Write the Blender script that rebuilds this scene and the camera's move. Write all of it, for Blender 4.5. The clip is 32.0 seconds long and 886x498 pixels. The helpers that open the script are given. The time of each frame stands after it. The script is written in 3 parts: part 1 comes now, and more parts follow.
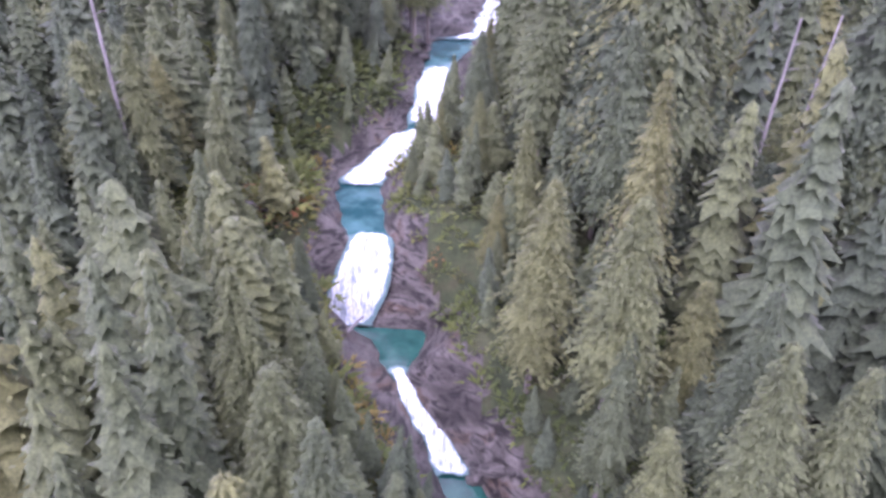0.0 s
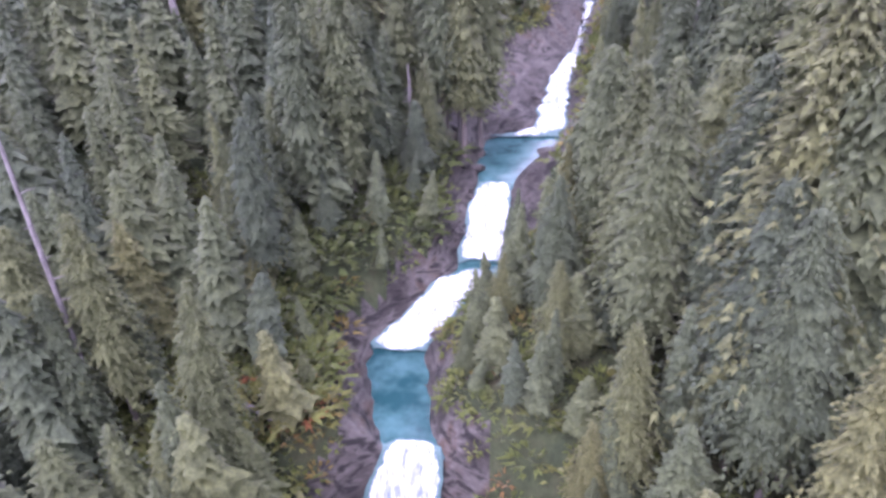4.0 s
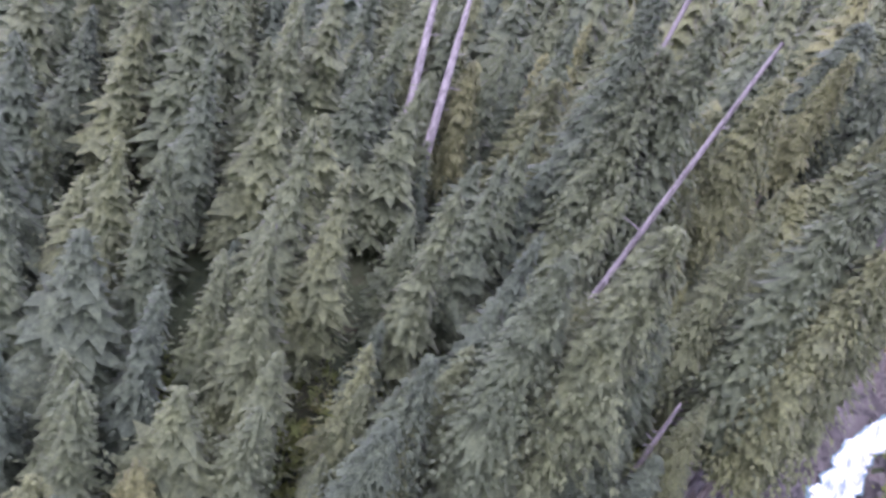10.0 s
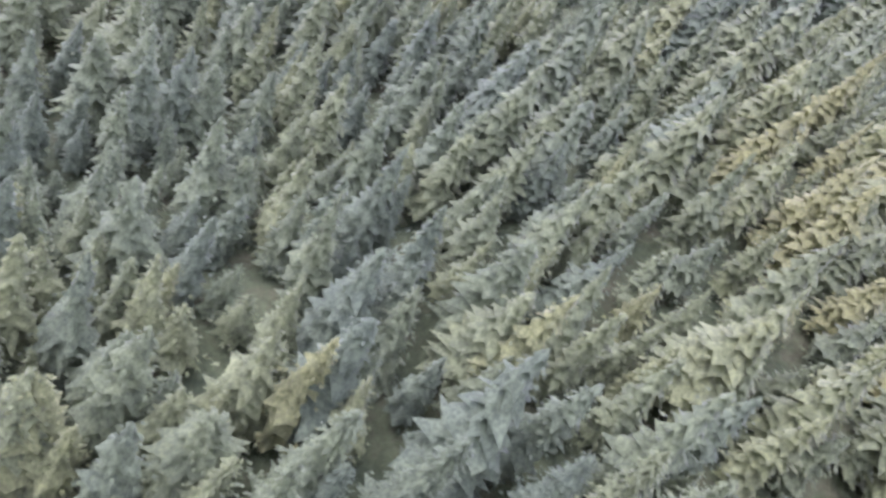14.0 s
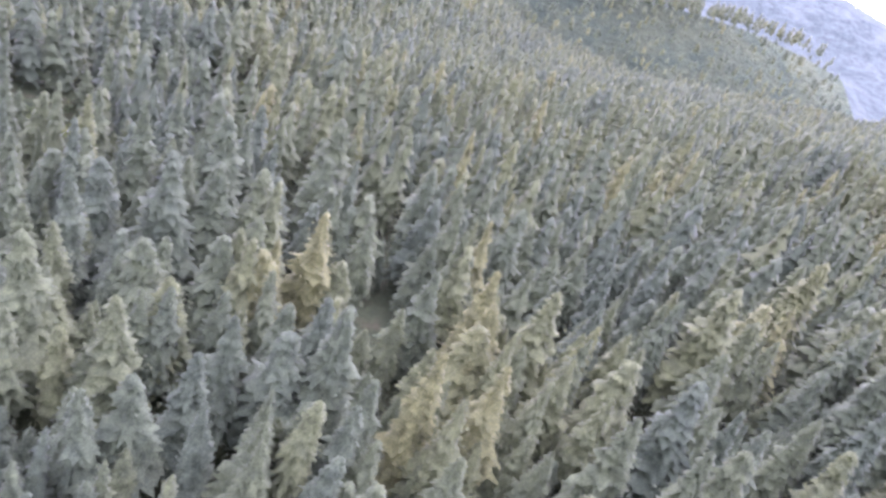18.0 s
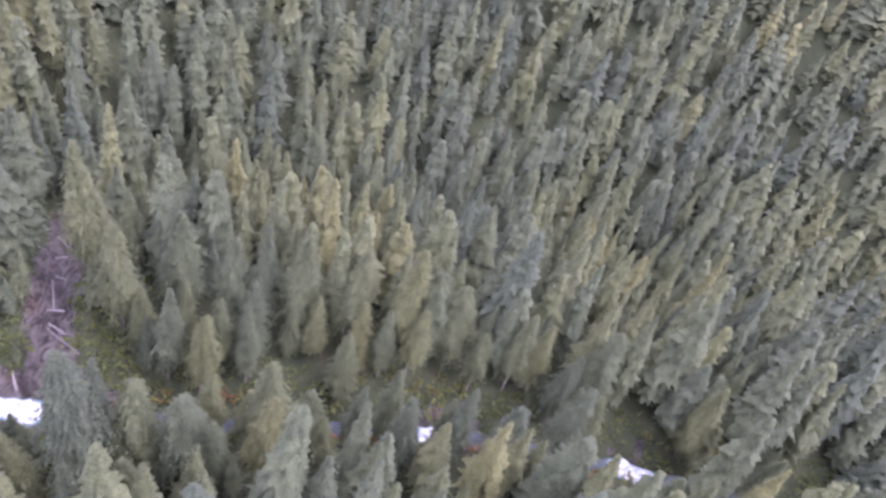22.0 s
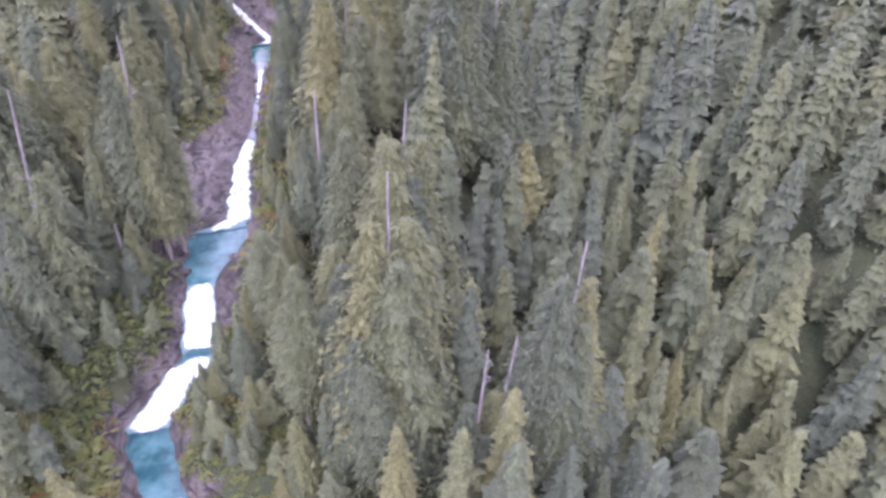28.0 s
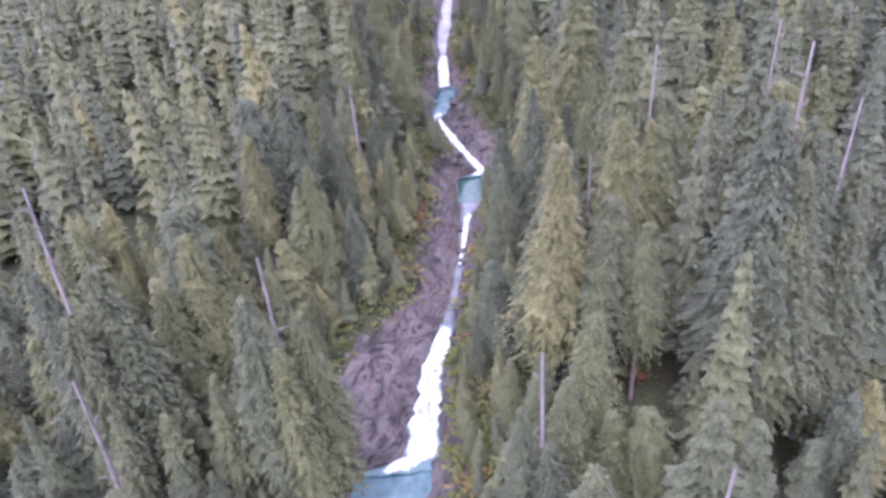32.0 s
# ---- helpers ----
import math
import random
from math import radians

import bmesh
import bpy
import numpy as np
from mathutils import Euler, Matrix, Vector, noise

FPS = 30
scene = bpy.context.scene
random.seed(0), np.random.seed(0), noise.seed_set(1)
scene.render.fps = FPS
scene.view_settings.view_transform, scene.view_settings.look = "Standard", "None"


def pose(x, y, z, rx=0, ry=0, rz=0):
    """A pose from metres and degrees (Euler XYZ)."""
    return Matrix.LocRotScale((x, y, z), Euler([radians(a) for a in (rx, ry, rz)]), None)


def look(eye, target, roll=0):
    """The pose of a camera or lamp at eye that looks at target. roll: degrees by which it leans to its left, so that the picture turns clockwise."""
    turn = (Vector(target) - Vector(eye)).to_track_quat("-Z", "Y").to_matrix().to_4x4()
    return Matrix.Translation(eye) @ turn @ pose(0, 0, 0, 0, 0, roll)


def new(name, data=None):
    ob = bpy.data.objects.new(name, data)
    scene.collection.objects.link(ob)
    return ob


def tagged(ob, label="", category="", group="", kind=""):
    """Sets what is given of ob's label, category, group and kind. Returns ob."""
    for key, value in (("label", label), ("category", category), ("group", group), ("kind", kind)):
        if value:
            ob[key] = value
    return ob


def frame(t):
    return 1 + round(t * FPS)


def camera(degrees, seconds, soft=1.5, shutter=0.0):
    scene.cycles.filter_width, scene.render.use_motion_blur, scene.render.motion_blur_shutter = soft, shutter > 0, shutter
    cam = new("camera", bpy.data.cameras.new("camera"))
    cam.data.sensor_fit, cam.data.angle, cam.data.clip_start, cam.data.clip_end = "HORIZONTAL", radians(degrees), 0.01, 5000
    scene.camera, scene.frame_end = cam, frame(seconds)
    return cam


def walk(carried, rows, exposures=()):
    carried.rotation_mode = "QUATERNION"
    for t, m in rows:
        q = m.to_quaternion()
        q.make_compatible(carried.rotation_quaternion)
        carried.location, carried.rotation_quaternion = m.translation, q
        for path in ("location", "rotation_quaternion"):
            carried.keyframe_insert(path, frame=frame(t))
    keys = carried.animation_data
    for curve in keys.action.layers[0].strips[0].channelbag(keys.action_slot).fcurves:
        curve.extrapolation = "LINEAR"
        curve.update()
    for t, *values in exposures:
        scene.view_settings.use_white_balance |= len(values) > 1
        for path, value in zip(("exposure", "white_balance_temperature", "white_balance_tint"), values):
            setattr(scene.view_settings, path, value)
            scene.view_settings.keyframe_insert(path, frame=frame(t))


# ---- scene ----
cam = camera(65.0, 32.0, soft=3.1)
# seconds, x, y, z, heading (from north towards west), pitch, bank
ROWS = [
    (0.0, 0.0, -0.0, 48.0, 1.48, -32.07, 1.46),
    (0.5, -0.16, 4.2, 48.53, 1.03, -31.56, 1.9),
    (1.0, -0.42, 8.23, 49.18, 1.17, -31.12, 2.05),
    (1.5, -0.81, 11.99, 49.87, 2.05, -31.27, 1.63),
    (2.0, -1.13, 15.63, 50.42, 3.57, -31.16, 0.91),
    (2.5, -1.47, 19.22, 50.82, 5.07, -30.91, 0.95),
    (3.0, -2.12, 22.69, 51.16, 5.55, -30.52, 1.07),
    (3.5, -2.89, 26.04, 51.44, 5.93, -30.46, -0.15),
    (5.5, 0.15, 41.12, 49.26, 6.91, -30.45, -7.16),
    (6.0, -1.09, 44.56, 49.94, 5.18, -30.77, -5.58),
    (6.5, -2.11, 47.92, 50.69, 2.93, -30.77, -0.65),
    (7.0, -2.63, 51.09, 51.49, 3.74, -30.67, 2.94),
    (7.5, -2.87, 53.73, 52.32, 7.82, -30.83, 6.3),
    (8.0, -3.54, 55.21, 53.49, 12.18, -30.95, 9.36),
    (8.5, -5.11, 56.2, 54.8, 16.2, -30.69, 12.23),
    (9.0, -7.92, 57.94, 55.43, 18.69, -29.97, 16.26),
    (9.5, -12.23, 59.77, 55.58, 20.36, -28.48, 19.26),
    (10.0, -17.2, 61.3, 56.02, 21.96, -27.5, 21.95),
    (10.5, -21.6, 63.06, 56.85, 27.93, -28.28, 24.54),
    (11.0, -25.75, 64.77, 57.7, 35.58, -29.01, 27.01),
    (11.5, -30.37, 66.01, 58.46, 44.41, -29.71, 28.32),
    (12.0, -35.3, 66.68, 59.12, 52.6, -30.33, 30.29),
    (12.5, -40.29, 66.83, 59.66, 59.74, -31.31, 31.88),
    (13.0, -45.23, 66.49, 60.12, 65.09, -33.29, 33.98),
    (13.5, -50.06, 65.78, 60.42, 70.64, -35.41, 35.36),
    (15.5, -85.0, 50.0, 70.0, 114.0, -35.0, 27.0),
    (16.0, -91.22, 44.54, 72.89, 127.0, -33.75, 26.0),
    (16.5, -96.59, 38.57, 75.9, 140.0, -33.6, 25.0),
    (17.0, -100.63, 31.62, 79.04, 152.5, -33.0, 24.0),
    (17.5, -103.19, 23.48, 82.32, 164.5, -31.2, 23.25),
    (18.0, -104.22, 14.69, 85.68, 175.5, -28.2, 22.5),
    (18.5, -103.44, 6.23, 88.98, 184.5, -24.6, 21.75),
    (19.0, -100.63, -1.43, 92.18, 191.5, -21.5, 21.0),
    (19.5, -96.2, -8.17, 95.2, 197.0, -20.9, 20.5),
    (20.0, -90.93, -13.55, 97.87, 203.0, -20.3, 20.0),
    (20.5, -85.18, -17.34, 100.08, 208.8, -21.8, 19.5),
    (21.0, -78.74, -19.78, 101.81, 215.5, -24.0, 19.0),
    (21.5, -71.55, -20.98, 103.29, 235.0, -32.6, 18.8),
    (22.0, -64.16, -20.27, 105.62, 255.0, -41.3, 19.0),
    (22.5, -57.05, -17.84, 108.1, 263.2, -44.5, 19.0),
    (23.0, -50.24, -15.17, 108.55, 268.3, -45.8, 19.0),
    (23.5, -43.17, -13.21, 107.32, 275.0, -45.8, 19.0),
    (24.0, -35.14, -12.47, 105.5, 282.5, -45.8, 17.27),
    (24.5, -26.43, -13.03, 103.75, 291.59, -45.21, 14.99),
    (25.0, -17.86, -13.52, 102.53, 301.96, -43.87, 13.4),
    (25.5, -9.77, -12.82, 101.53, 309.79, -43.09, 11.86),
    (27.5, 5.93, 3.8, 92.38, 335.68, -36.79, 5.1),
    (28.0, 5.59, 11.95, 92.02, 341.21, -37.13, 2.92),
    (28.5, 5.49, 19.94, 91.56, 345.79, -37.54, 1.51),
    (29.0, 5.95, 27.5, 90.91, 350.66, -37.87, -0.68),
    (29.5, 6.74, 34.29, 90.21, 354.42, -37.4, -2.56),
    (30.0, 7.5, 40.37, 89.7, 356.92, -36.37, -3.21),
    (30.5, 8.07, 46.03, 89.51, 358.63, -34.72, -3.08),
    (31.0, 8.57, 51.47, 89.53, 360.03, -33.63, -3.58),
    (31.5, 9.25, 56.73, 89.61, 360.91, -32.97, -4.43),
    (32.0, 10.1, 61.74, 89.73, 361.13, -32.36, -5.16),
]
walk(cam, [(t, pose(x, y, z, 90 + pitch, 0, heading) @ pose(0, 0, 0, 0, 0, bank)) for t, x, y, z, heading, pitch, bank in ROWS], [(0.0, 2.32, 5800, 53), (6.0, 2.17, 5790, 51), (9.0, 2.12, 5770, 51), (12.0, 2.44, 5850, 40), (16.0, 2.84, 5800, 45), (17.2, 2.94, 5760, 48), (18.5, 2.55, 5860, 53), (20.0, 2.34, 5930, 54), (21.5, 2.4, 5930, 54), (23.0, 2.52, 5920, 55), (25.0, 2.4, 5850, 54), (28.0, 2.36, 5870, 54), (32.0, 2.34, 5790, 54)])

# ---- sky and sun: bright overcast ----
SUN_ELEV, SUN_ROT = radians(52), radians(200)
world = bpy.data.worlds.new("world")
scene.world = world
world.use_nodes = True
wn, wl = world.node_tree.nodes, world.node_tree.links
wn.clear()
w_out, w_bg = wn.new("ShaderNodeOutputWorld"), wn.new("ShaderNodeBackground")
w_sky, w_mix = wn.new("ShaderNodeTexSky"), wn.new("ShaderNodeMixRGB")
w_sky.sky_type, w_sky.sun_disc, w_sky.sun_elevation, w_sky.sun_rotation = "NISHITA", False, SUN_ELEV, SUN_ROT
w_sky.dust_density, w_sky.air_density = 3.0, 1.0
w_mix.inputs["Fac"].default_value = 0.85
w_mix.inputs["Color2"].default_value = (9.2, 9.5, 10.4, 1)
wl.new(w_sky.outputs["Color"], w_mix.inputs["Color1"])
wl.new(w_mix.outputs["Color"], w_bg.inputs["Color"])
w_bg.inputs["Strength"].default_value = 0.15
wl.new(w_bg.outputs["Background"], w_out.inputs["Surface"])
sun_data = bpy.data.lights.new("sun", "SUN")
sun_data.energy, sun_data.angle, sun_data.color = 0.75, radians(35), (1.0, 0.97, 0.92)
sun = new("sun", sun_data)
sun.matrix_world = look((0, 0, 300), (0 + 300 * math.sin(SUN_ROT) * -0.7, 300 * math.cos(SUN_ROT) * -0.7, 0))


# ---- materials ----
def material(name, rough=0.8, spec=0.3):
    m = bpy.data.materials.new(name)
    m.use_nodes = True
    b = m.node_tree.nodes["Principled BSDF"]
    b.inputs["Roughness"].default_value = rough
    b.inputs["Specular IOR Level"].default_value = spec
    return m, m.node_tree.nodes, m.node_tree.links, b


def noise_node(n, l, scale, detail=4.0, rough=0.6, coords="Object", stretch=None, distortion=0.0):
    tc, mp, nz = n.new("ShaderNodeTexCoord"), n.new("ShaderNodeMapping"), n.new("ShaderNodeTexNoise")
    if stretch:
        mp.inputs["Scale"].default_value = stretch
    nz.inputs["Scale"].default_value, nz.inputs["Detail"].default_value, nz.inputs["Roughness"].default_value = scale, detail, rough
    nz.inputs["Distortion"].default_value = distortion
    l.new(tc.outputs[coords], mp.inputs["Vector"])
    l.new(mp.outputs["Vector"], nz.inputs["Vector"])
    return nz


def ramp(n, l, fac, stops):
    r = n.new("ShaderNodeValToRGB")
    while len(r.color_ramp.elements) < len(stops):
        r.color_ramp.elements.new(0.5)
    for e, (p, c) in zip(r.color_ramp.elements, stops):
        e.position, e.color = p, (*c, 1)
    l.new(fac, r.inputs["Fac"])
    return r


def mix(n, l, fac, a, b, kind="MIX"):
    m = n.new("ShaderNodeMixRGB")
    m.blend_type = kind
    for s, v in (("Fac", fac), ("Color1", a), ("Color2", b)):
        if isinstance(v, (int, float)):
            m.inputs[s].default_value = v
        elif isinstance(v, tuple):
            m.inputs[s].default_value = (*v, 1)
        else:
            l.new(v, m.inputs[s])
    return m


def bump(n, l, b, height, strength=0.5, distance=0.2):
    bp = n.new("ShaderNodeBump")
    bp.inputs["Strength"].default_value, bp.inputs["Distance"].default_value = strength, distance
    l.new(height, bp.inputs["Height"])
    l.new(bp.outputs["Normal"], b.inputs["Normal"])


GREENS = [(0.0, (0.078, 0.105, 0.067)), (0.3, (0.093, 0.120, 0.067)), (0.6, (0.110, 0.134, 0.067)), (0.88, (0.129, 0.150, 0.069)), (1.0, (0.150, 0.162, 0.070))]


def foliage(name, source, stops=GREENS):
    m, n, l, b = material(name, 0.8, 0.3)
    b.inputs["Sheen Weight"].default_value, b.inputs["Sheen Roughness"].default_value = 0.2, 0.5
    if source == "object":
        rnd = n.new("ShaderNodeObjectInfo").outputs["Random"]
    else:
        at = n.new("ShaderNodeAttribute")
        at.attribute_name = "tint"
        rnd = at.outputs["Fac"]
    base = ramp(n, l, rnd, stops)
    big = noise_node(n, l, 0.45, 3, coords="Object")
    fine = noise_node(n, l, 3.0, 4)
    v1 = ramp(n, l, big.outputs["Fac"], [(0.3, (0.82, 0.84, 0.86)), (0.7, (1.18, 1.16, 1.08))])
    v2 = ramp(n, l, fine.outputs["Fac"], [(0.34, (0.66, 0.68, 0.70)), (0.66, (1.34, 1.32, 1.28))])
    c = mix(n, l, 1.0, base.outputs["Color"], v1.outputs["Color"], "MULTIPLY")
    c = mix(n, l, 1.0, c.outputs["Color"], v2.outputs["Color"], "MULTIPLY")
    l.new(c.outputs["Color"], b.inputs["Base Color"])
    through_light, both = n.new("ShaderNodeBsdfTranslucent"), n.new("ShaderNodeMixShader")
    l.new(c.outputs["Color"], through_light.inputs["Color"])
    both.inputs["Fac"].default_value = 0.52
    l.new(b.outputs["BSDF"], both.inputs[1])
    l.new(through_light.outputs["BSDF"], both.inputs[2])
    l.new(both.outputs["Shader"], n["Material Output"].inputs["Surface"])
    return m


def simple(name, stops, scale, rough=0.85, stretch=None, bmp=0.4, dist=0.1, scale2=None, spec=0.3):
    m, n, l, b = material(name, rough, spec)
    nz = noise_node(n, l, scale, 6, 0.65, stretch=stretch, distortion=0.6)
    c = ramp(n, l, nz.outputs["Fac"], stops)
    nz2 = noise_node(n, l, scale2 or scale * 7, 4)
    v = ramp(n, l, nz2.outputs["Fac"], [(0.3, (0.7, 0.7, 0.7)), (0.7, (1.25, 1.25, 1.25))])
    c = mix(n, l, 1.0, c.outputs["Color"], v.outputs["Color"], "MULTIPLY")
    l.new(c.outputs["Color"], b.inputs["Base Color"])
    bump(n, l, b, nz2.outputs["Fac"], bmp, dist)
    return m


NEEDLES = foliage("needles", "object")
NEEDLES_FOREST = foliage("needles_forest", "tint")
LEAVES = foliage("shrub_leaves", "tint", [(0.0, (0.07, 0.10, 0.03)), (0.5, (0.12, 0.15, 0.04)), (0.75, (0.16, 0.17, 0.05)), (0.92, (0.20, 0.16, 0.05)), (1.0, (0.22, 0.10, 0.04))])
BARK = simple("bark", [(0.35, (0.10, 0.085, 0.075)), (0.6, (0.20, 0.18, 0.165))], 1.2, 0.95, (3, 3, 0.4))
DEADWOOD = simple("weathered_deadwood", [(0.35, (0.085, 0.080, 0.078)), (0.6, (0.20, 0.19, 0.185))], 1.0, 0.9, (4, 4, 0.3))
SOIL = simple("forest_floor", [(0.3, (0.020, 0.030, 0.014)), (0.5, (0.034, 0.046, 0.020)), (0.72, (0.050, 0.048, 0.026))], 0.25, 0.95, scale2=1.6, bmp=0.8, dist=0.3)
# far ridges: distance haze is put into the base colour as a blue tint
RIDGE = simple("distant_haze_tinted_ridge", [(0.35, (0.040, 0.056, 0.052)), (0.6, (0.062, 0.080, 0.074))], 0.012, 0.95, scale2=0.06, bmp=0.6, dist=6.0, spec=0.05)
FAR_GROUND = simple("wooded_slope", [(0.35, (0.035, 0.052, 0.036)), (0.6, (0.06, 0.075, 0.045))], 0.02, 0.95, scale2=0.11, bmp=1.0, dist=9.0, spec=0.05)


def rock_material():
    m, n, l, b = material("gorge_rock", 0.62, 0.45)
    big = noise_node(n, l, 0.13, 6, 0.62, distortion=1.2)
    c = ramp(n, l, big.outputs["Fac"], [(0.30, (0.018, 0.016, 0.014)), (0.42, (0.042, 0.038, 0.033)), (0.53, (0.098, 0.093, 0.084)), (0.64, (0.062, 0.042, 0.028)), (0.76, (0.165, 0.16, 0.146))])
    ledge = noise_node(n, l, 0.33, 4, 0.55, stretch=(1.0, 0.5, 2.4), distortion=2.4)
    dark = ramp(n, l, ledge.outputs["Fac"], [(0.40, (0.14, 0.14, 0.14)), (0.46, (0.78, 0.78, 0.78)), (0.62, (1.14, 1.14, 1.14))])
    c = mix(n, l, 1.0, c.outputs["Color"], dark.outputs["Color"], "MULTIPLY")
    fine = noise_node(n, l, 2.4, 7, 0.72)
    v = ramp(n, l, fine.outputs["Fac"], [(0.32, (0.78, 0.78, 0.79)), (0.7, (1.18, 1.17, 1.16))])
    c = mix(n, l, 1.0, c.outputs["Color"], v.outputs["Color"], "MULTIPLY")
    l.new(c.outputs["Color"], b.inputs["Base Color"])
    h = mix(n, l, 0.5, ledge.outputs["Fac"], fine.outputs["Fac"])
    bump(n, l, b, h.outputs["Color"], 1.0, 0.7)
    return m


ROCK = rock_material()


def water_material(name, deep, shallow):
    m, n, l, b = material(name, 0.15, 0.25)
    nz = noise_node(n, l, 0.28, 3)
    c = ramp(n, l, nz.outputs["Fac"], [(0.35, deep), (0.65, shallow)])
    l.new(c.outputs["Color"], b.inputs["Base Color"])
    rip = noise_node(n, l, 2.5, 3)
    bump(n, l, b, rip.outputs["Fac"], 0.35, 0.08)
    return m


POOL = water_material("teal_water", (0.012, 0.048, 0.052), (0.045, 0.110, 0.112))
STREAM_WATER = water_material("dark_stream_water", (0.035, 0.05, 0.05), (0.09, 0.11, 0.115))
POOL_GREEN = water_material("green_water", (0.006, 0.036, 0.030), (0.017, 0.068, 0.054))


def foam_material():
    """White water in long streaks that thins to green water along its edges."""
    m, n, l, b = material("white_water", 0.55, 0.4)
    nz = noise_node(n, l, 1.3, 7, 0.7, stretch=(1.8, 0.35, 0.5), distortion=0.5)
    big = noise_node(n, l, 0.35, 3, 0.6)
    c1 = ramp(n, l, nz.outputs["Fac"], [(0.30, (0.065, 0.105, 0.115)), (0.40, (0.16, 0.205, 0.22)), (0.49, (0.31, 0.35, 0.365)), (0.61, (0.58, 0.60, 0.61))])
    v = ramp(n, l, big.outputs["Fac"], [(0.3, (0.80, 0.87, 0.9)), (0.5, (1, 1, 1))])
    c = mix(n, l, 1.0, c1.outputs["Color"], v.outputs["Color"], "MULTIPLY")
    at = n.new("ShaderNodeAttribute")
    at.attribute_name = "thin"
    torn = noise_node(n, l, 0.9, 6, 0.75)
    add = n.new("ShaderNodeMath")
    add.operation = "ADD"
    l.new(at.outputs["Fac"], add.inputs[0])
    l.new(torn.outputs["Fac"], add.inputs[1])
    worn = ramp(n, l, add.outputs["Value"], [(0.98, (0, 0, 0)), (1.32, (1, 1, 1))])
    c = mix(n, l, worn.outputs["Color"], c.outputs["Color"], (0.06, 0.12, 0.12))
    l.new(c.outputs["Color"], b.inputs["Base Color"])
    bump(n, l, b, nz.outputs["Fac"], 0.6, 0.3)
    return m


FOAM = foam_material()

# ---- the stream: y, west edge, east edge, water level ----
LOWER = [
    (-3000, -1300, -1290, -300), (-1500, -560, -552, -160), (-700, -260, -253, -75), (-400, -113, -108, -42), (-290, -43, -38, -36.5), (-255, -19, -13, -36), (-220, -10, -6, -35.8),
    (-190, 11, 17, -35.4), (-165, 10, 14, -35), (-135, 12.5, 17, -34.6), (-105, 17, 23, -34), (-60, 21.5, 26, -32), (-10, 16.5, 20.5, -29), (18, 12, 19, -27.5)]
GORGE = [
    (25, 12, 18.5, -26.5), (37, 9, 13, -18), (40, 8, 12, -16.5), (50, -1, 4, -14.6), (54, -2.4, 1.6, -14.2), (62.5, -7.4, -5.8, -9.5), (65, -9.5, -5, -9.2), (69, -11, -3.6, -9.1),
    (70, -15, -3.6, -9), (71, -19, -4.2, -8.9), (77, -14.2, -8.4, 1), (80, -16, -9.5, 1.1), (91, -18, -11, 1.2), (92, -18.5, -11, 1.4), (98.5, -11.5, -4.5, 6.2), (99.5, -9, -3.2, 6.8),
    (102, -8.5, -3, 7.2), (110.5, -6.7, -2, 12.8), (113, -6.8, -1, 13.2), (119, -7, 3, 13.3), (125.5, -6.5, 5, 13.4)]
UPPER = [
    (128, 0.3, 5.6, 14), (135, 2.1, 6.2, 15.5), (142, 3.6, 7.2, 17), (149, 6.7, 9.2, 19), (152, 7.6, 9.2, 19.2), (160, 9.2, 10.6, 19.6), (170, 10.5, 12, 20), (183, 12.2, 14.4, 21.3),
    (188, 11, 18, 21.5), (196, 12, 19.5, 22), (198, 16.5, 18.5, 22.3), (209, 11.5, 13.5, 24.3), (221, 7.3, 9.3, 26.2), (226, 8, 13, 27.8), (236, 9, 14, 28),
    (237.5, 9.5, 12.5, 28.3), (241, 9.8, 12.2, 34.5), (252, 9, 13, 36), (300, 15, 18, 44), (400, 20, 24, 62), (4000, 60, 66, 420)]
STREAM = np.array(LOWER + GORGE + UPPER, dtype=float)
SY, SW, SE, SZ = STREAM.T
YS = np.arange(-3000, 4000, 2.0)
ZRAW = np.interp(YS, SY, SZ)
ZSM = np.convolve(np.pad(ZRAW, 12, mode="edge"), np.ones(25) / 25, mode="valid")


def fbm(x, y, scale, seed=0.0, octaves=4):
    """Cheap smooth value noise on arrays, about -1 to 1."""
    total, amp = np.zeros_like(x, dtype=float), 1.0
    fx, fy = x / scale + seed * 17.3, y / scale + seed * 9.1
    for _ in range(octaves):
        ix, iy = np.floor(fx), np.floor(fy)
        u, v = fx - ix, fy - iy
        u, v = u * u * (3 - 2 * u), v * v * (3 - 2 * v)

        def lat(a, c):
            s = np.sin(a * 127.1 + c * 311.7 + seed * 7.7) * 43758.5453
            return 2 * (s - np.floor(s)) - 1
        total += amp * ((lat(ix, iy) * (1 - u) + lat(ix + 1, iy) * u) * (1 - v) + (lat(ix, iy + 1) * (1 - u) + lat(ix + 1, iy + 1) * u) * v)
        fx, fy, amp = fx * 2.03, fy * 2.03, amp * 0.5
    return total


def west_edge(y):
    y = np.asarray(y, dtype=float)
    return np.interp(y, SY, SW) + 0.55 * fbm(y, y * 0 + 5, 3.2, 14, 3) * np.clip((np.interp(y, SY, SE - SW) - 1.2) / 3, 0.15, 1)


def east_edge(y):
    y = np.asarray(y, dtype=float)
    return np.interp(y, SY, SE) + 0.55 * fbm(y, y * 0 + 9, 3.2, 15, 3) * np.clip((np.interp(y, SY, SE - SW) - 1.2) / 3, 0.15, 1)


def beyond_edges(x, y):
    """Metres past the west and the east edge of the water (negative: not past it)."""
    return west_edge(y) - x, x - east_edge(y)


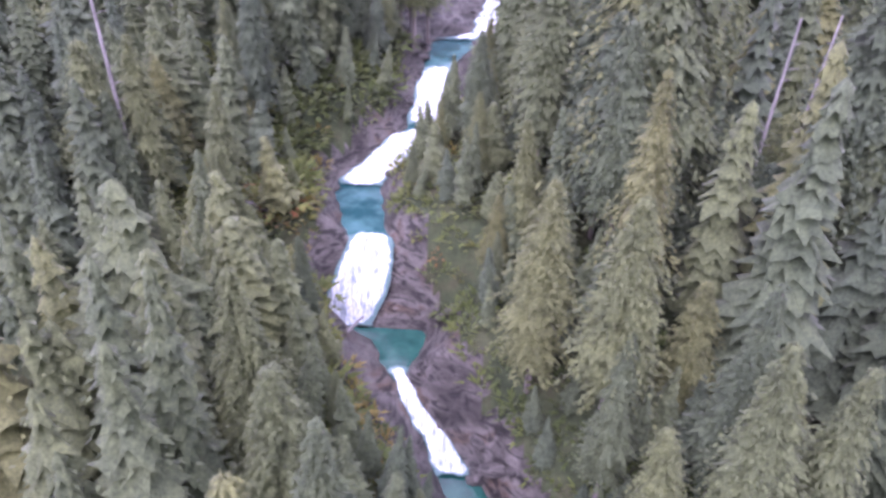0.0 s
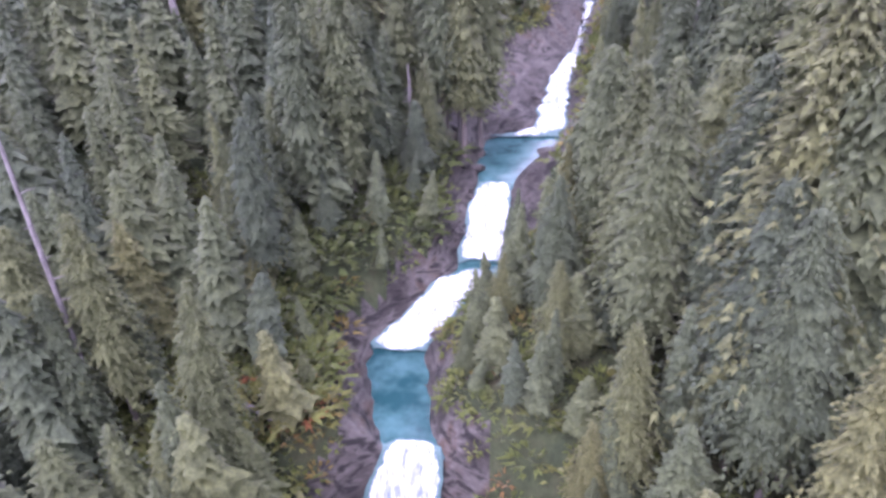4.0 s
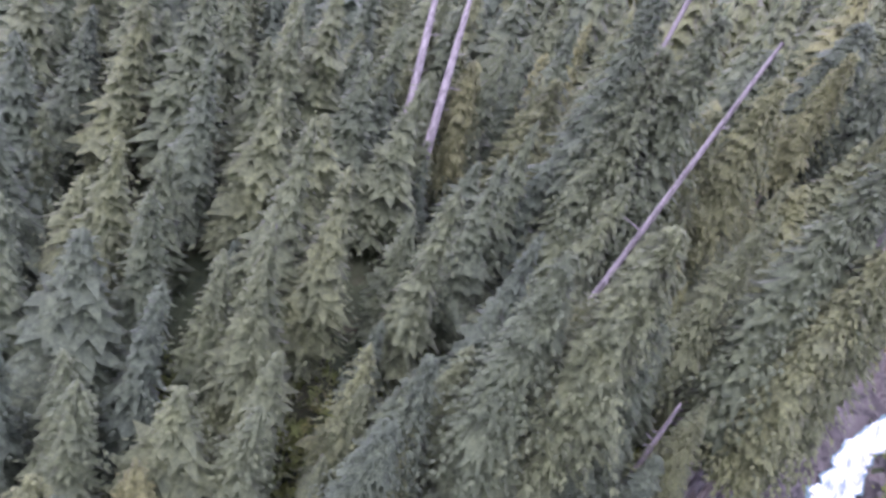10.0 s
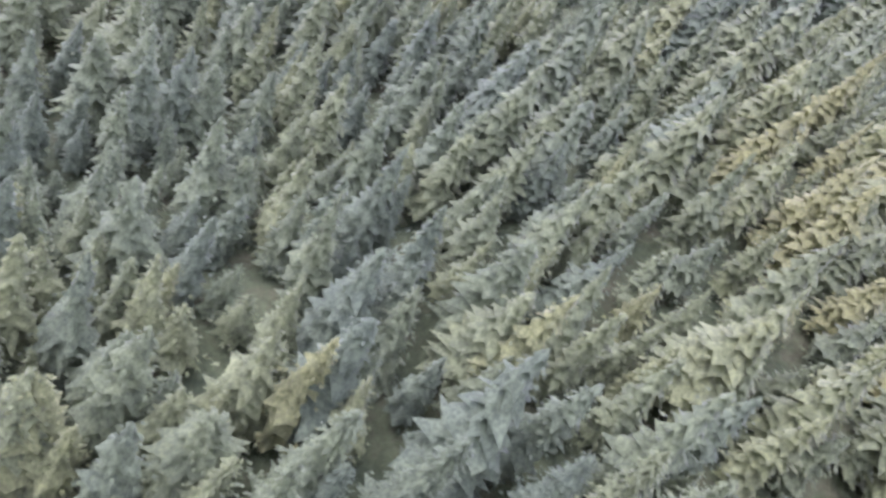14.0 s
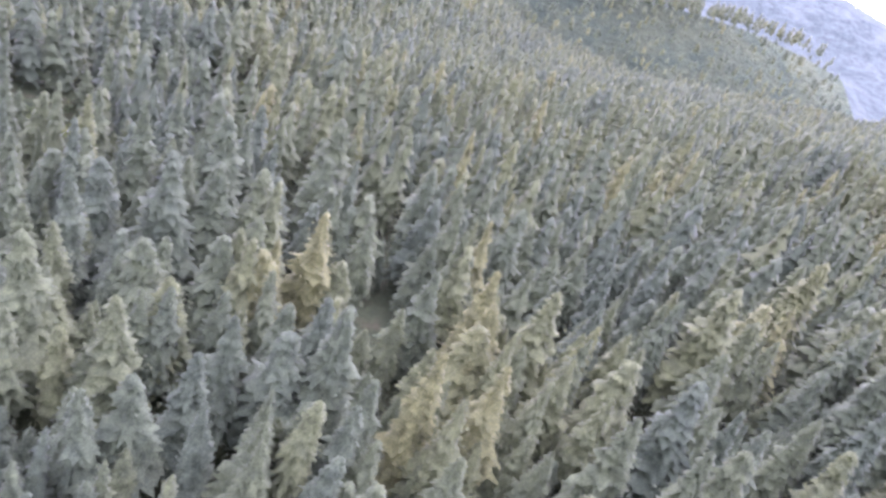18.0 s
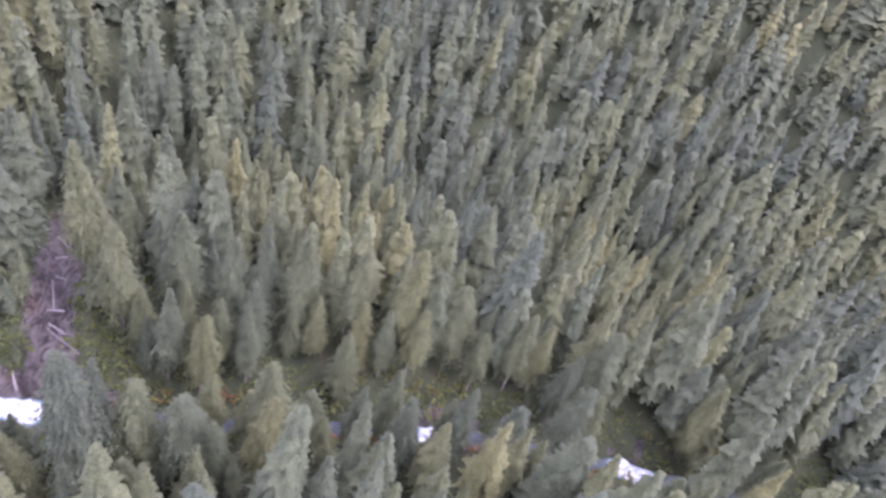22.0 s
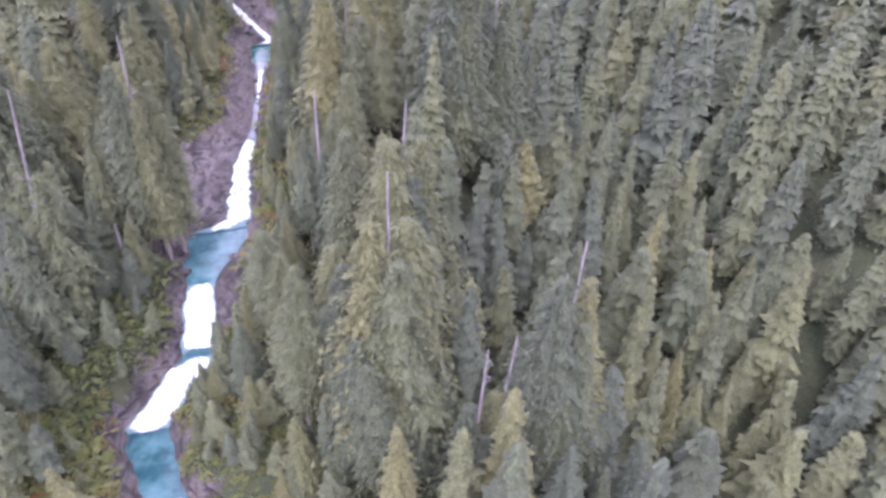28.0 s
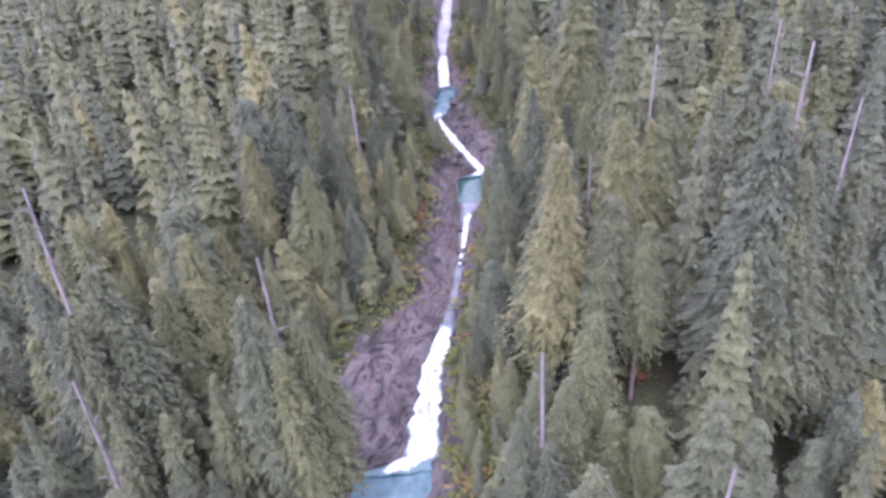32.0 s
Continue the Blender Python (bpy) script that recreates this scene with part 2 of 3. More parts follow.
EAST = np.array([(0, 0), (2, 2.5), (7, 7), (20, 10), (35, 6), (60, -10), (85, -16), (110, -5), (150, 25), (300, 170), (450, 330), (600, 430), (1200, 520), (4000, 560)], dtype=float)
WEST = np.array([(0, 0), (2, 2), (7, 7), (20, 9), (50, 18), (100, 21), (200, 30), (400, 70), (800, 200), (1500, 320), (4000, 420)], dtype=float)


def margins(y):
    """Width of bare rock on the west and the east bank."""
    west = np.interp(y, [-300, 8, 20, 55, 66, 72, 80, 92, 98, 112, 120, 127, 134, 142, 152, 175, 200, 240, 260], [0.6, 0.6, 4, 7, 8, 4, 4, 4, 3, 3, 6, 12, 13, 11, 6.5, 6.5, 6, 3, 2])
    east = np.interp(y, [-300, 8, 20, 45, 55, 62, 70, 85, 100, 112, 118, 128, 150, 200, 225, 240], [0.6, 0.6, 5, 3, 5, 6, 3, 2, 3, 6, 6, 2.5, 2, 5, 5, 2])
    return west, east


def ground_height(x, y):
    dw, de = beyond_edges(x, y)
    zs = np.interp(y, YS, ZSM)
    zr = np.interp(y, SY, SZ)
    d = np.maximum(dw, de)
    mw, me = margins(y)
    # the banks of the wide rock ledges rise more gently
    bw = np.interp(np.maximum(dw, 0) * np.interp(mw, [4, 8, 13], [1.0, 0.65, 0.4]), WEST[:, 0], WEST[:, 1])
    be = np.interp(np.maximum(de, 0), EAST[:, 0], EAST[:, 1])
    far = np.clip((d - 2) / 12, 0, 1)
    base = zr * (1 - far) + zs * far
    h = base + np.where(dw > de, bw, be)
    h = h + np.clip((d - 6) / 20, 0, 1) * fbm(x, y, 22, 1) * 1.3 + np.clip((d - 60) / 200, 0, 1) * fbm(x, y, 130, 2) * 14 + np.clip((d - 300) / 600, 0, 1) * fbm(x, y, 420, 3) * 55
    # the east mountain ends in a steep spur to the south, where the valley opens
    spur = np.clip((x + 95 + 0.176 * (y + 8)) / np.maximum(-y, 250) * 2.6 + 0.69, 0.05, 1)
    open_valley = np.clip((-y - 200) / 250, 0, 1)
    h = np.where(de > dw, base + (h - base) * (1 - open_valley + open_valley * spur), h)
    away = np.hypot(x + 95, y)
    south = np.clip((-y - 700) / 500, 0, 1)
    h = np.maximum(h, south * (-170 + (185 + 30 * fbm(x, y, 420, 11)) * np.exp(-((away - 2500) / 620) ** 2) + 130 * np.exp(-(np.hypot(x + 457, y + 2575) / 420) ** 2) + 110 * np.exp(-(np.hypot(x + 1000, y + 2440) / 420) ** 2)) - (1 - south) * 900)
    h = np.maximum(h, south * (-60 + 95 * np.exp(-(np.hypot(x + 560, y + 1060) / 330) ** 2)) - (1 - south) * 900)
    # the side gully that joins below the chute, going up to the east-north-east
    gt = np.clip((x - 18) / 36, 0, 1.6)
    gd = np.abs(y - (24 + 8 * gt))
    h = h - np.where((x > 12) & (x < 84), np.clip(1 - gd / 6.5, 0, 1) ** 1.2 * 5.0 * np.clip((x - 12) / 8, 0, 1) * np.clip((84 - x) / 12, 0, 1), 0)
    rocky = np.clip(1 - np.abs(d - 3) / 9, 0, 1) * (d > 0)
    ledge = fbm(x, y, 5.5, 5)
    h = h + rocky * (np.clip(np.round(ledge * 2.2) / 2.2 * 0.35 + ledge * 0.4, -0.8, 0.8) + fbm(x, y, 3.4, 6) * 0.16)
    return np.where(d < 0, zr - np.clip(-d * 0.9, 0, 1.3), h)


def axis(lo, hi, step, limit, grow=1.13):
    a = list(np.arange(lo, hi + 1e-6, step))
    s, v = step, a[-1]
    while v < limit:
        s = min(s * grow, 140)
        v += s
        a.append(v)
    s, v, left = step, a[0], []
    while v > -limit:
        s = min(s * grow, 140)
        v -= s
        left.append(v)
    return np.array(left[::-1] + a)


def grid_mesh(name, gx, gy, z, mats, index=None):
    ny, nx = z.shape
    xx, yy = np.meshgrid(gx, gy) if gx.ndim == 1 else (gx, gy)
    me = bpy.data.meshes.new(name)
    co = np.stack([xx, yy, z], -1).reshape(-1, 3)
    i = np.arange(nx * ny).reshape(ny, nx)
    q = np.stack([i[:-1, :-1], i[:-1, 1:], i[1:, 1:], i[1:, :-1]], -1).reshape(-1, 4)
    fill_mesh(me, co, q)
    for m in mats:
        me.materials.append(m)
    if index is not None:
        me.polygons.foreach_set("material_index", index.reshape(-1).astype(np.int32))
    me.polygons.foreach_set("use_smooth", np.ones(len(me.polygons), dtype=bool))
    return me


def fill_mesh(me, co, faces):
    k = faces.shape[1]
    me.vertices.add(len(co))
    me.vertices.foreach_set("co", np.ascontiguousarray(co, dtype=np.float32).reshape(-1))
    me.loops.add(faces.size)
    me.loops.foreach_set("vertex_index", np.ascontiguousarray(faces, dtype=np.int32).reshape(-1))
    me.polygons.add(len(faces))
    me.polygons.foreach_set("loop_start", np.arange(0, faces.size, k, dtype=np.int32))
    me.update(calc_edges=True)


# ---- ground ----
gx, gy = axis(-30, 58, 0.9, 3600), axis(12, 252, 1.0, 3600)
gy = np.concatenate([gy[gy < -340], np.arange(-340, 12, 2.2), gy[gy >= 12]])
GX, GY = np.meshgrid(gx, gy)
GZ = ground_height(GX, GY)
cxm, cym = (GX[:-1, :-1] + GX[1:, 1:]) / 2, (GY[:-1, :-1] + GY[1:, 1:]) / 2
dwm, dem = beyond_edges(cxm, cym)
mwm, mem = margins(cym)
wob = fbm(cxm, cym, 4, 8) * 1.2
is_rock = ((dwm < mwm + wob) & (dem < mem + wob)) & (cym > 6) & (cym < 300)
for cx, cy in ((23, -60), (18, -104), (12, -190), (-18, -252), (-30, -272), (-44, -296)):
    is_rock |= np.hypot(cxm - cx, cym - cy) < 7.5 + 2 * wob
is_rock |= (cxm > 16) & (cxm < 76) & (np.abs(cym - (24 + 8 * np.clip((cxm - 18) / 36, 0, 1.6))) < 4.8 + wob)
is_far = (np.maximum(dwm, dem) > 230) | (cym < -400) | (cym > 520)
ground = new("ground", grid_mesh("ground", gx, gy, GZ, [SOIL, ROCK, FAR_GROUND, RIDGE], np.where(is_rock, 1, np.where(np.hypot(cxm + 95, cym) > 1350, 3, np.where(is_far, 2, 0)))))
tagged(ground, "wooded valley ground with bare gorge rock along the stream", "ground", kind="structure")


# ---- water ----
def water_strip(name, y0, y1, mat, lift, label, category, inset=0.0, rough=0.0, step=0.5, across=14, west=0.0, east=1.0, east_low=None):
    n = max(3, int((y1 - y0) / step))
    yy = np.linspace(y0, y1, n)
    u = np.linspace(west, east, across)
    w, e, z = west_edge(yy) - 0.3 + inset, east_edge(yy) + 0.3 - inset, np.interp(yy, SY, SZ)
    share = np.ones(n) if east_low is None else np.linspace(east_low, 1.0, n) ** 1.0
    X = w[:, None] + ((e - w) * share)[:, None] * u[None, :]
    X += (fbm(yy, yy * 0, 1.1, 3)[:, None] * (1 - u)[None, :] + fbm(yy, yy * 0 + 4, 1.1, 6)[:, None] * u[None, :]) * rough * 0.5
    Y = np.repeat(yy[:, None], across, 1) + rough * fbm(X, X * 0 + 3, 1.7, 4) * 0.8
    Z = np.repeat(z[:, None], across, 1) + lift + rough * (0.28 * fbm(X * 2.2, Y * 0.7, 1.6, 7) + 0.15) - 0.25 * np.abs(2 * u - 1)[None, :] ** 4
    me = grid_mesh(name, X, Y, Z, [mat])
    along = np.abs(np.linspace(-1, 1, n))[:, None] ** 10
    thin = np.clip(0.75 * np.abs(2 * (u - west) / (east - west) - 1)[None, :] ** 3 + 0.7 * along, 0, 1)
    me.attributes.new("thin", "FLOAT", "POINT").data.foreach_set("value", thin.reshape(-1).astype(np.float32))
    ob = new(name, me)
    return tagged(ob, label, category, kind="structure")


water_strip("waterfall", 24, 38.5, FOAM, 0.35, "white fall dropping beside a side gully", "waterfall", inset=0.35, rough=0.5, step=0.35)
water_strip("pool", 37.5, 56, POOL_GREEN, 0.0, "blue-green pool below the narrow chute", "pool")
water_strip("waterfall", 52, 63.5, FOAM, 0.35, "narrow white chute between rock shoulders", "waterfall", inset=0.35, rough=0.5)
water_strip("pool", 62, 70.9, POOL_GREEN, 0.0, "deep green plunge pool in the gorge", "pool")
water_strip("waterfall", 70.8, 77.5, FOAM, 0.35, "broad white waterfall over a rock step", "waterfall", rough=0.5, step=0.3, inset=0.2, east_low=0.5)
water_strip("pool", 76.5, 92.5, POOL, 0.0, "dark teal pool above the broad fall", "pool")
water_strip("waterfall", 91, 99.5, FOAM, 0.35, "white cascade fanning into a teal pool", "waterfall", inset=0.35, rough=0.5, step=0.3)
water_strip("pool", 98.5, 102.5, POOL, 0.05, "small pale blue pool between two falls", "pool")
water_strip("waterfall", 101, 111, FOAM, 0.35, "straight white fall below the round pool", "waterfall", inset=0.35, rough=0.4, step=0.3)
water_strip("pool", 110, 127, POOL, 0.05, "round turquoise pool below the rock slab", "pool")
water_strip("waterfall", 125.5, 150, FOAM, 0.35, "white cascade curving round the rock slab", "waterfall", inset=0.35, rough=0.6, step=0.3)
water_strip("stream_run", 149, 186, STREAM_WATER, 0.05, "shallow stream run over bedrock", "stream")
water_strip("waterfall", 166, 182, FOAM, 0.25, "thin white fall beside the bedrock", "waterfall", inset=0.35, rough=0.4, west=0.3, east=0.9)
water_strip("pool", 184, 198, POOL_GREEN, 0.0, "small green pool below a thin chute", "pool")
water_strip("waterfall", 196, 223, FOAM, 0.3, "thin white chute slanting over bedrock", "waterfall", inset=0.35, rough=0.35)
water_strip("pool", 222, 237.5, POOL, 0.0, "small blue pool below the upper fall", "pool")
water_strip("waterfall", 236.8, 242, FOAM, 0.3, "small upright upper waterfall", "waterfall", inset=0.35, rough=0.3, step=0.25)
water_strip("stream_run", 241, 300, STREAM_WATER, 0.0, "upper stream between forest banks", "stream")
water_strip("stream_run", -420, 25.5, STREAM_WATER, 0.0, "lower stream in the forested gorge", "stream")


# ---- trees ----
def spray(out, p, d, length, width, rng, blades=2):
    """A drooping tuft of needles: thin pointed blades fanned out from a twig."""
    flat = math.hypot(d[0], d[1]) + 1e-6
    side = np.array((d[1] / flat, -d[0] / flat, rng.uniform(-0.5, 0.5)))
    for j in range(blades):
        f = (j - (blades - 1) / 2) / max(1, blades - 1) * 1.5 if blades > 1 else 0.0
        q = p + d * length * rng.uniform(-0.1, 0.25)
        tip = q + (d + side * f * 0.42 + np.array((0, 0, rng.uniform(-0.3, 0.15)))) * length * rng.uniform(0.75, 1.1)
        wdt = np.cross(tip - q, (rng.uniform(-0.6, 0.6), rng.uniform(-0.6, 0.6), 1.0))
        wdt *= width / (np.linalg.norm(wdt) + 1e-6)
        i = len(out[0])
        out[0] += [q - wdt, q + wdt, tip]
        out[1].append((i, i + 1, i + 2))


def conifer_crown(height, start, radius, levels, per, sprays, seed, droop=0.35, point=1.0, ragged=0.25, size=1.0, thin=0.25, blades=3):
    """Vertices and triangles of a crown of drooping branches."""
    rng = np.random.default_rng(seed)
    out = [[], []]
    lobes = rng.uniform(0, 6.28, 3)
    for k in range(levels):
        u = (k + rng.uniform(-0.35, 0.35)) / levels
        z = start + (height - start) * u
        r = radius * (max(0.0, 1 - u) ** point * (0.5 + 0.5 * min(1, u * 4)) + 0.05) * rng.uniform(0.8, 1.15)
        turn = rng.uniform(0, 6.28)
        for j in range(per):
            if rng.uniform() < 0.12:
                continue
            a = turn + 6.283 * j / per + rng.uniform(-0.4, 0.4)
            rl = r * (1 + rng.uniform(-ragged, ragged) + 0.18 * math.sin(3 * a + lobes[0] + 9 * u) + (0.3 if rng.uniform() < 0.08 else 0))
            for s in range(sprays):
                f = 1 - (s + rng.uniform(0, 0.6)) / (sprays + 0.4) * 0.75
                sw = rng.uniform(-0.3, 0.3) * (1.2 - f)
                p = np.array((math.cos(a + sw) * rl * f * 0.85, math.sin(a + sw) * rl * f * 0.85, z + 0.22 * rl * f - droop * rl * f * f * 1.5 + rng.uniform(-0.2, 0.2)))
                da = a + rng.uniform(-0.9, 0.9)
                d = np.array((math.cos(da), math.sin(da), -0.2 - droop * f + rng.uniform(-0.35, 0.25)))
                d /= np.linalg.norm(d)
                L = size * (0.75 + 0.5 * rng.uniform()) * (1.1 - 0.45 * u)
                spray(out, p, d, L, L * rng.uniform(0.7, 1.1) * thin, rng, blades)
    for q in range(3):
        spray(out, np.array((0, 0, height - 0.9 - 0.3 * q)), np.array((0.05 * q + 0.02, -0.04 * q, 1.0)), 1.1, 0.16, rng, 1)
    return np.array(out[0], dtype=float), np.array(out[1], dtype=np.int64)


def tiered_crown(height, start, radius, tiers, points, seed, point=0.9, jag=0.6):
    """A crown of ragged overlapping skirts of boughs that narrow to a pointed top."""
    rng = np.random.default_rng(seed)
    vs, fs = [], []
    n = points * 2
    lobes = rng.uniform(0, 6.28, 3)
    for k in range(tiers):
        u0 = k / tiers
        deep = (height - start) / tiers
        z0 = start + deep * k
        r = radius * (max(0.0, 1 - u0) ** point * (0.7 + 0.3 * min(1.0, u0 * 4)) + 0.04) * rng.uniform(0.82, 1.15)
        z1 = min(height, z0 + max(deep * 1.5, r * rng.uniform(0.75, 1.1)))
        i, turn = len(vs), rng.uniform(0, 6.28)
        cx, cy = rng.normal(0, 0.08, 2) * r
        vs.append((cx * 0.5, cy * 0.5, z1))
        for j in range(n):
            a = turn + 6.2832 * j / n + rng.uniform(-0.5, 0.5) / points
            out = (rng.uniform(0.78, 1.18) if j % 2 == 0 else rng.uniform(jag - 0.1, jag + 0.16)) * (1 + 0.2 * math.sin(2 * a + lobes[0] + 5 * u0) + 0.12 * math.sin(5 * a + lobes[1] + 11 * u0))
            vs.append((cx + r * out * math.cos(a), cy + r * out * math.sin(a), z0 + (-0.25 if j % 2 == 0 else 0.3) * r * 0.3 + rng.uniform(-0.45, 0.45) * deep))
        fs += [(i, i + 1 + j, i + 1 + (j + 1) % n) for j in range(n)]
    return np.array(vs, dtype=float), np.array(fs, dtype=np.int64)


def joined(*crowns):
    """Several sets of vertices and triangles as one."""
    cos, fas, off = [], [], 0
    for co, fa in crowns:
        cos.append(co)
        fas.append(fa + off)
        off += len(co)
    return np.concatenate(cos), np.concatenate(fas)


def tube(path, radii, sides=7):
    """Vertices and quads of a tapered tube along a path."""
    vs, fs = [], []
    for (x, y, z), r in zip(path, radii):
        vs += [(x + r * math.cos(6.2832 * i / sides), y + r * math.sin(6.2832 * i / sides), z) for i in range(sides)]
    for k in range(len(path) - 1):
        for i in range(sides):
            j = (i + 1) % sides
            fs.append((k * sides + i, k * sides + j, (k + 1) * sides + j, (k + 1) * sides + i))
    return vs, fs


def mesh_of(name, co, faces, mat, smooth=False):
    me = bpy.data.meshes.new(name)
    fill_mesh(me, np.array(co, dtype=float), np.array(faces))
    me.materials.append(mat)
    if smooth:
        me.polygons.foreach_set("use_smooth", np.ones(len(me.polygons), dtype=bool))
    return me


def part(name, me, parent, label=""):
    ob = new(name, me)
    ob.parent = parent
    if label:
        ob["label"] = label
    return ob


# kinds of conifer: height, crown start, radius, droop, pointedness
KINDS = [(30, 6, 5.9, 0.40, 0.80), (33, 8, 5.4, 0.45, 0.88), (26, 4, 5.4, 0.35, 0.90), (34, 10, 6.1, 0.5, 0.68), (23, 3, 4.7, 0.3, 0.95), (28, 6, 6.6, 0.5, 0.62), (18, 2, 4.2, 0.3, 0.95), (31, 11, 5.0, 0.45, 0.72)]
MASTERS = []
for k, (H, S0, R, D, PT) in enumerate(KINDS):
    co, fa = joined(tiered_crown(H - 0.5, S0, R * 0.66, 40, 22, 150 + k, PT * 0.95, 0.78), conifer_crown(H, S0, R * 1.08, 36, 12, 10, 100 + k, D, PT * 0.95, 0.32, 0.52, 0.3, 2))
    crown_me = mesh_of("crown", co, fa, NEEDLES)
    rng = np.random.default_rng(500 + k)
    bx, by = rng.uniform(-0.4, 0.4, 2)
    vs, fs = tube([(bx * u * u, by * u * u, -1.5 + (H + 0.5) * u) for u in np.linspace(0, 1, 7)], [0.36 * (1 - u) ** 0.8 + 0.04 for u in np.linspace(0, 1, 7)], 8)
    MASTERS.append((crown_me, mesh_of("trunk", vs, fs, BARK, True)))

rng = np.random.default_rng(7)


def candidates(x0, x1, y0, y1, step, seed):
    r = np.random.default_rng(seed)
    a, b = np.meshgrid(np.arange(x0, x1, step), np.arange(y0, y1, step))
    a = (a + r.uniform(-0.42, 0.42, a.shape) * step).ravel()
    b = (b + r.uniform(-0.42, 0.42, b.shape) * step).ravel()
    return a, b


def clear_of_stream(x, y, gap):
    dw, de = beyond_edges(x, y)
    mw, me_ = margins(y)
    return (dw > mw + gap) | (de > me_ + gap)


# clearings where the lower stream shows through the forest, and the side gully
CLEARINGS = [(23, -60, 7), (18, -104, 10), (12, -190, 13), (-18, -252, 14), (-30, -272, 10), (-44, -296, 8), (-28, 77, 4), (13, 30, 6), (22, 24, 6), (28, 25, 6), (34, 27, 6), (40, 29, 6), (46, 31, 6), (51, 32, 5), (57, 33, 5), (63, 34, 5), (69, 35, 4)]


def open_spots(x, y):
    ok = np.ones(len(x), dtype=bool)
    for cx, cy, r in CLEARINGS:
        ok &= np.hypot(x - cx, y - cy) > r
        if cy < -50:
            for back in range(1, 5):
                ok &= np.hypot(x - cx + 7.5 * back, y - cy - 11.5 * back) > r * (0.92 - 0.13 * back)
        else:
            ok &= np.hypot(x - cx + 4, y - cy + 4) > r * 0.8
    return ok


tx, ty = candidates(-235, 122, -150, 300, 7.2, 11)
keep = clear_of_stream(tx, ty, np.where(ty < 8, 0.2, 1.2)) & open_spots(tx, ty) & (beyond_edges(tx, ty)[0] < np.where((ty > 52) & (ty < 120), 18, 34))
tx, ty = tx[keep], ty[keep]
tz = ground_height(tx, ty)
dw, de = beyond_edges(tx, ty)
gapd = np.maximum(dw - margins(ty)[0], de - margins(ty)[1])
low_bank = (de > dw) & (ty > 55) & (ty < 122)
tall = np.where(low_bank, np.clip((7 + 1.1 * gapd) / 30, 0.25, 1.0), np.clip((11 + 1.4 * gapd) / 30, 0.3, 1.0))
tall = np.where((ty > 20) & (ty < 62) & (gapd < 14) & (dw > de), np.minimum(tall, 0.34), tall)
tall = np.where((ty > 15) & (ty < 62) & (de > dw), np.clip((17 + 2.0 * gapd) / 30, 0.5, 1.0), tall)
tall = np.where(ty < 8, np.maximum(tall, 0.8), tall)
tall = np.where((dw > 15) & (ty > 52) & (ty < 120), np.minimum(tall, 0.45), tall)
near_key = np.maximum(dw, de) + np.abs(ty - 110) * 0.12
order = np.argsort(near_key)
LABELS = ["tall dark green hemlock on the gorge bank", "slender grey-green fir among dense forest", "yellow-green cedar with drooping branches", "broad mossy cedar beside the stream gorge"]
single, rest = order[:250], order[250:]
for i in single:
    k = int(rng.integers(len(KINDS)))
    root = new("conifer_tree")
    s = rng.uniform(0.82, 1.18) * tall[i]
    if tall[i] < 0.6:
        k = (2, 4, 6)[int(rng.integers(3))]
    root.matrix_basis = Matrix.LocRotScale((tx[i], ty[i], tz[i]), Euler((rng.normal(0, 0.03), rng.normal(0, 0.03), rng.uniform(0, 6.28))), (s * rng.uniform(0.9, 1.1),) * 2 + (s,))
    tagged(root, LABELS[k % 4], "tree", "conifers along the stream")
    part("crown", MASTERS[k][0], root)
    part("trunk", MASTERS[k][1], root)


def forest(name, xs, ys, zs, templates, label, seed, mat, scale=(0.75, 1.2), tint=(0.0, 1.0), high=None, wide=None):
    """Many trees in one mesh, each with its own tint."""
    r = np.random.default_rng(seed)
    cos, fas, tints, off = [], [], [], 0
    pick = r.integers(len(templates), size=len(xs))
    patch = np.clip(0.45 + 0.35 * fbm(xs, ys, 35, 9) + r.normal(0, 0.22, len(xs)), *tint)
    for k, (co, fa) in enumerate(templates):
        idx = np.nonzero(pick == k)[0]
        if not len(idx):
            continue
        a, s = r.uniform(0, 6.283, len(idx)), r.uniform(*scale, len(idx))
        lx, ly = r.normal(0, 0.025, len(idx)), r.normal(0, 0.025, len(idx))
        hi = (s if high is None else s * high[idx])[:, None]
        s = s if wide is None else s * wide[idx]
        c, n = np.cos(a)[:, None], np.sin(a)[:, None]
        X = (co[None, :, 0] * c - co[None, :, 1] * n) * s[:, None] * r.uniform(0.85, 1.2, len(idx))[:, None] + xs[idx, None] + lx[:, None] * co[None, :, 2]
        Y = (co[None, :, 0] * n + co[None, :, 1] * c) * s[:, None] + ys[idx, None] + ly[:, None] * co[None, :, 2]
        Z = co[None, :, 2] * hi + zs[idx, None]
        cos.append(np.stack([X, Y, Z], -1).reshape(-1, 3))
        fas.append((fa[None] + (np.arange(len(idx)) * len(co))[:, None, None] + off).reshape(-1, fa.shape[1]))
        tints.append(np.repeat(patch[idx], len(co)))
        off += len(idx) * len(co)
    me = bpy.data.meshes.new(name)
    fill_mesh(me, np.concatenate(cos), np.concatenate(fas))
    me.materials.append(mat)
    at = me.attributes.new("tint", "FLOAT", "POINT")
    at.data.foreach_set("value", np.concatenate(tints).astype(np.float32))
    return tagged(new(name, me), label, "forest", kind="stuff")


def slope_share(x, y):
    """Share of the full height that trees reach on steep ground."""
    g = np.hypot(ground_height(x + 4, y) - ground_height(x - 4, y), ground_height(x, y + 4) - ground_height(x, y - 4)) / 8
    return np.clip(1.1 - 0.32 * g, 0.6, 1.0)


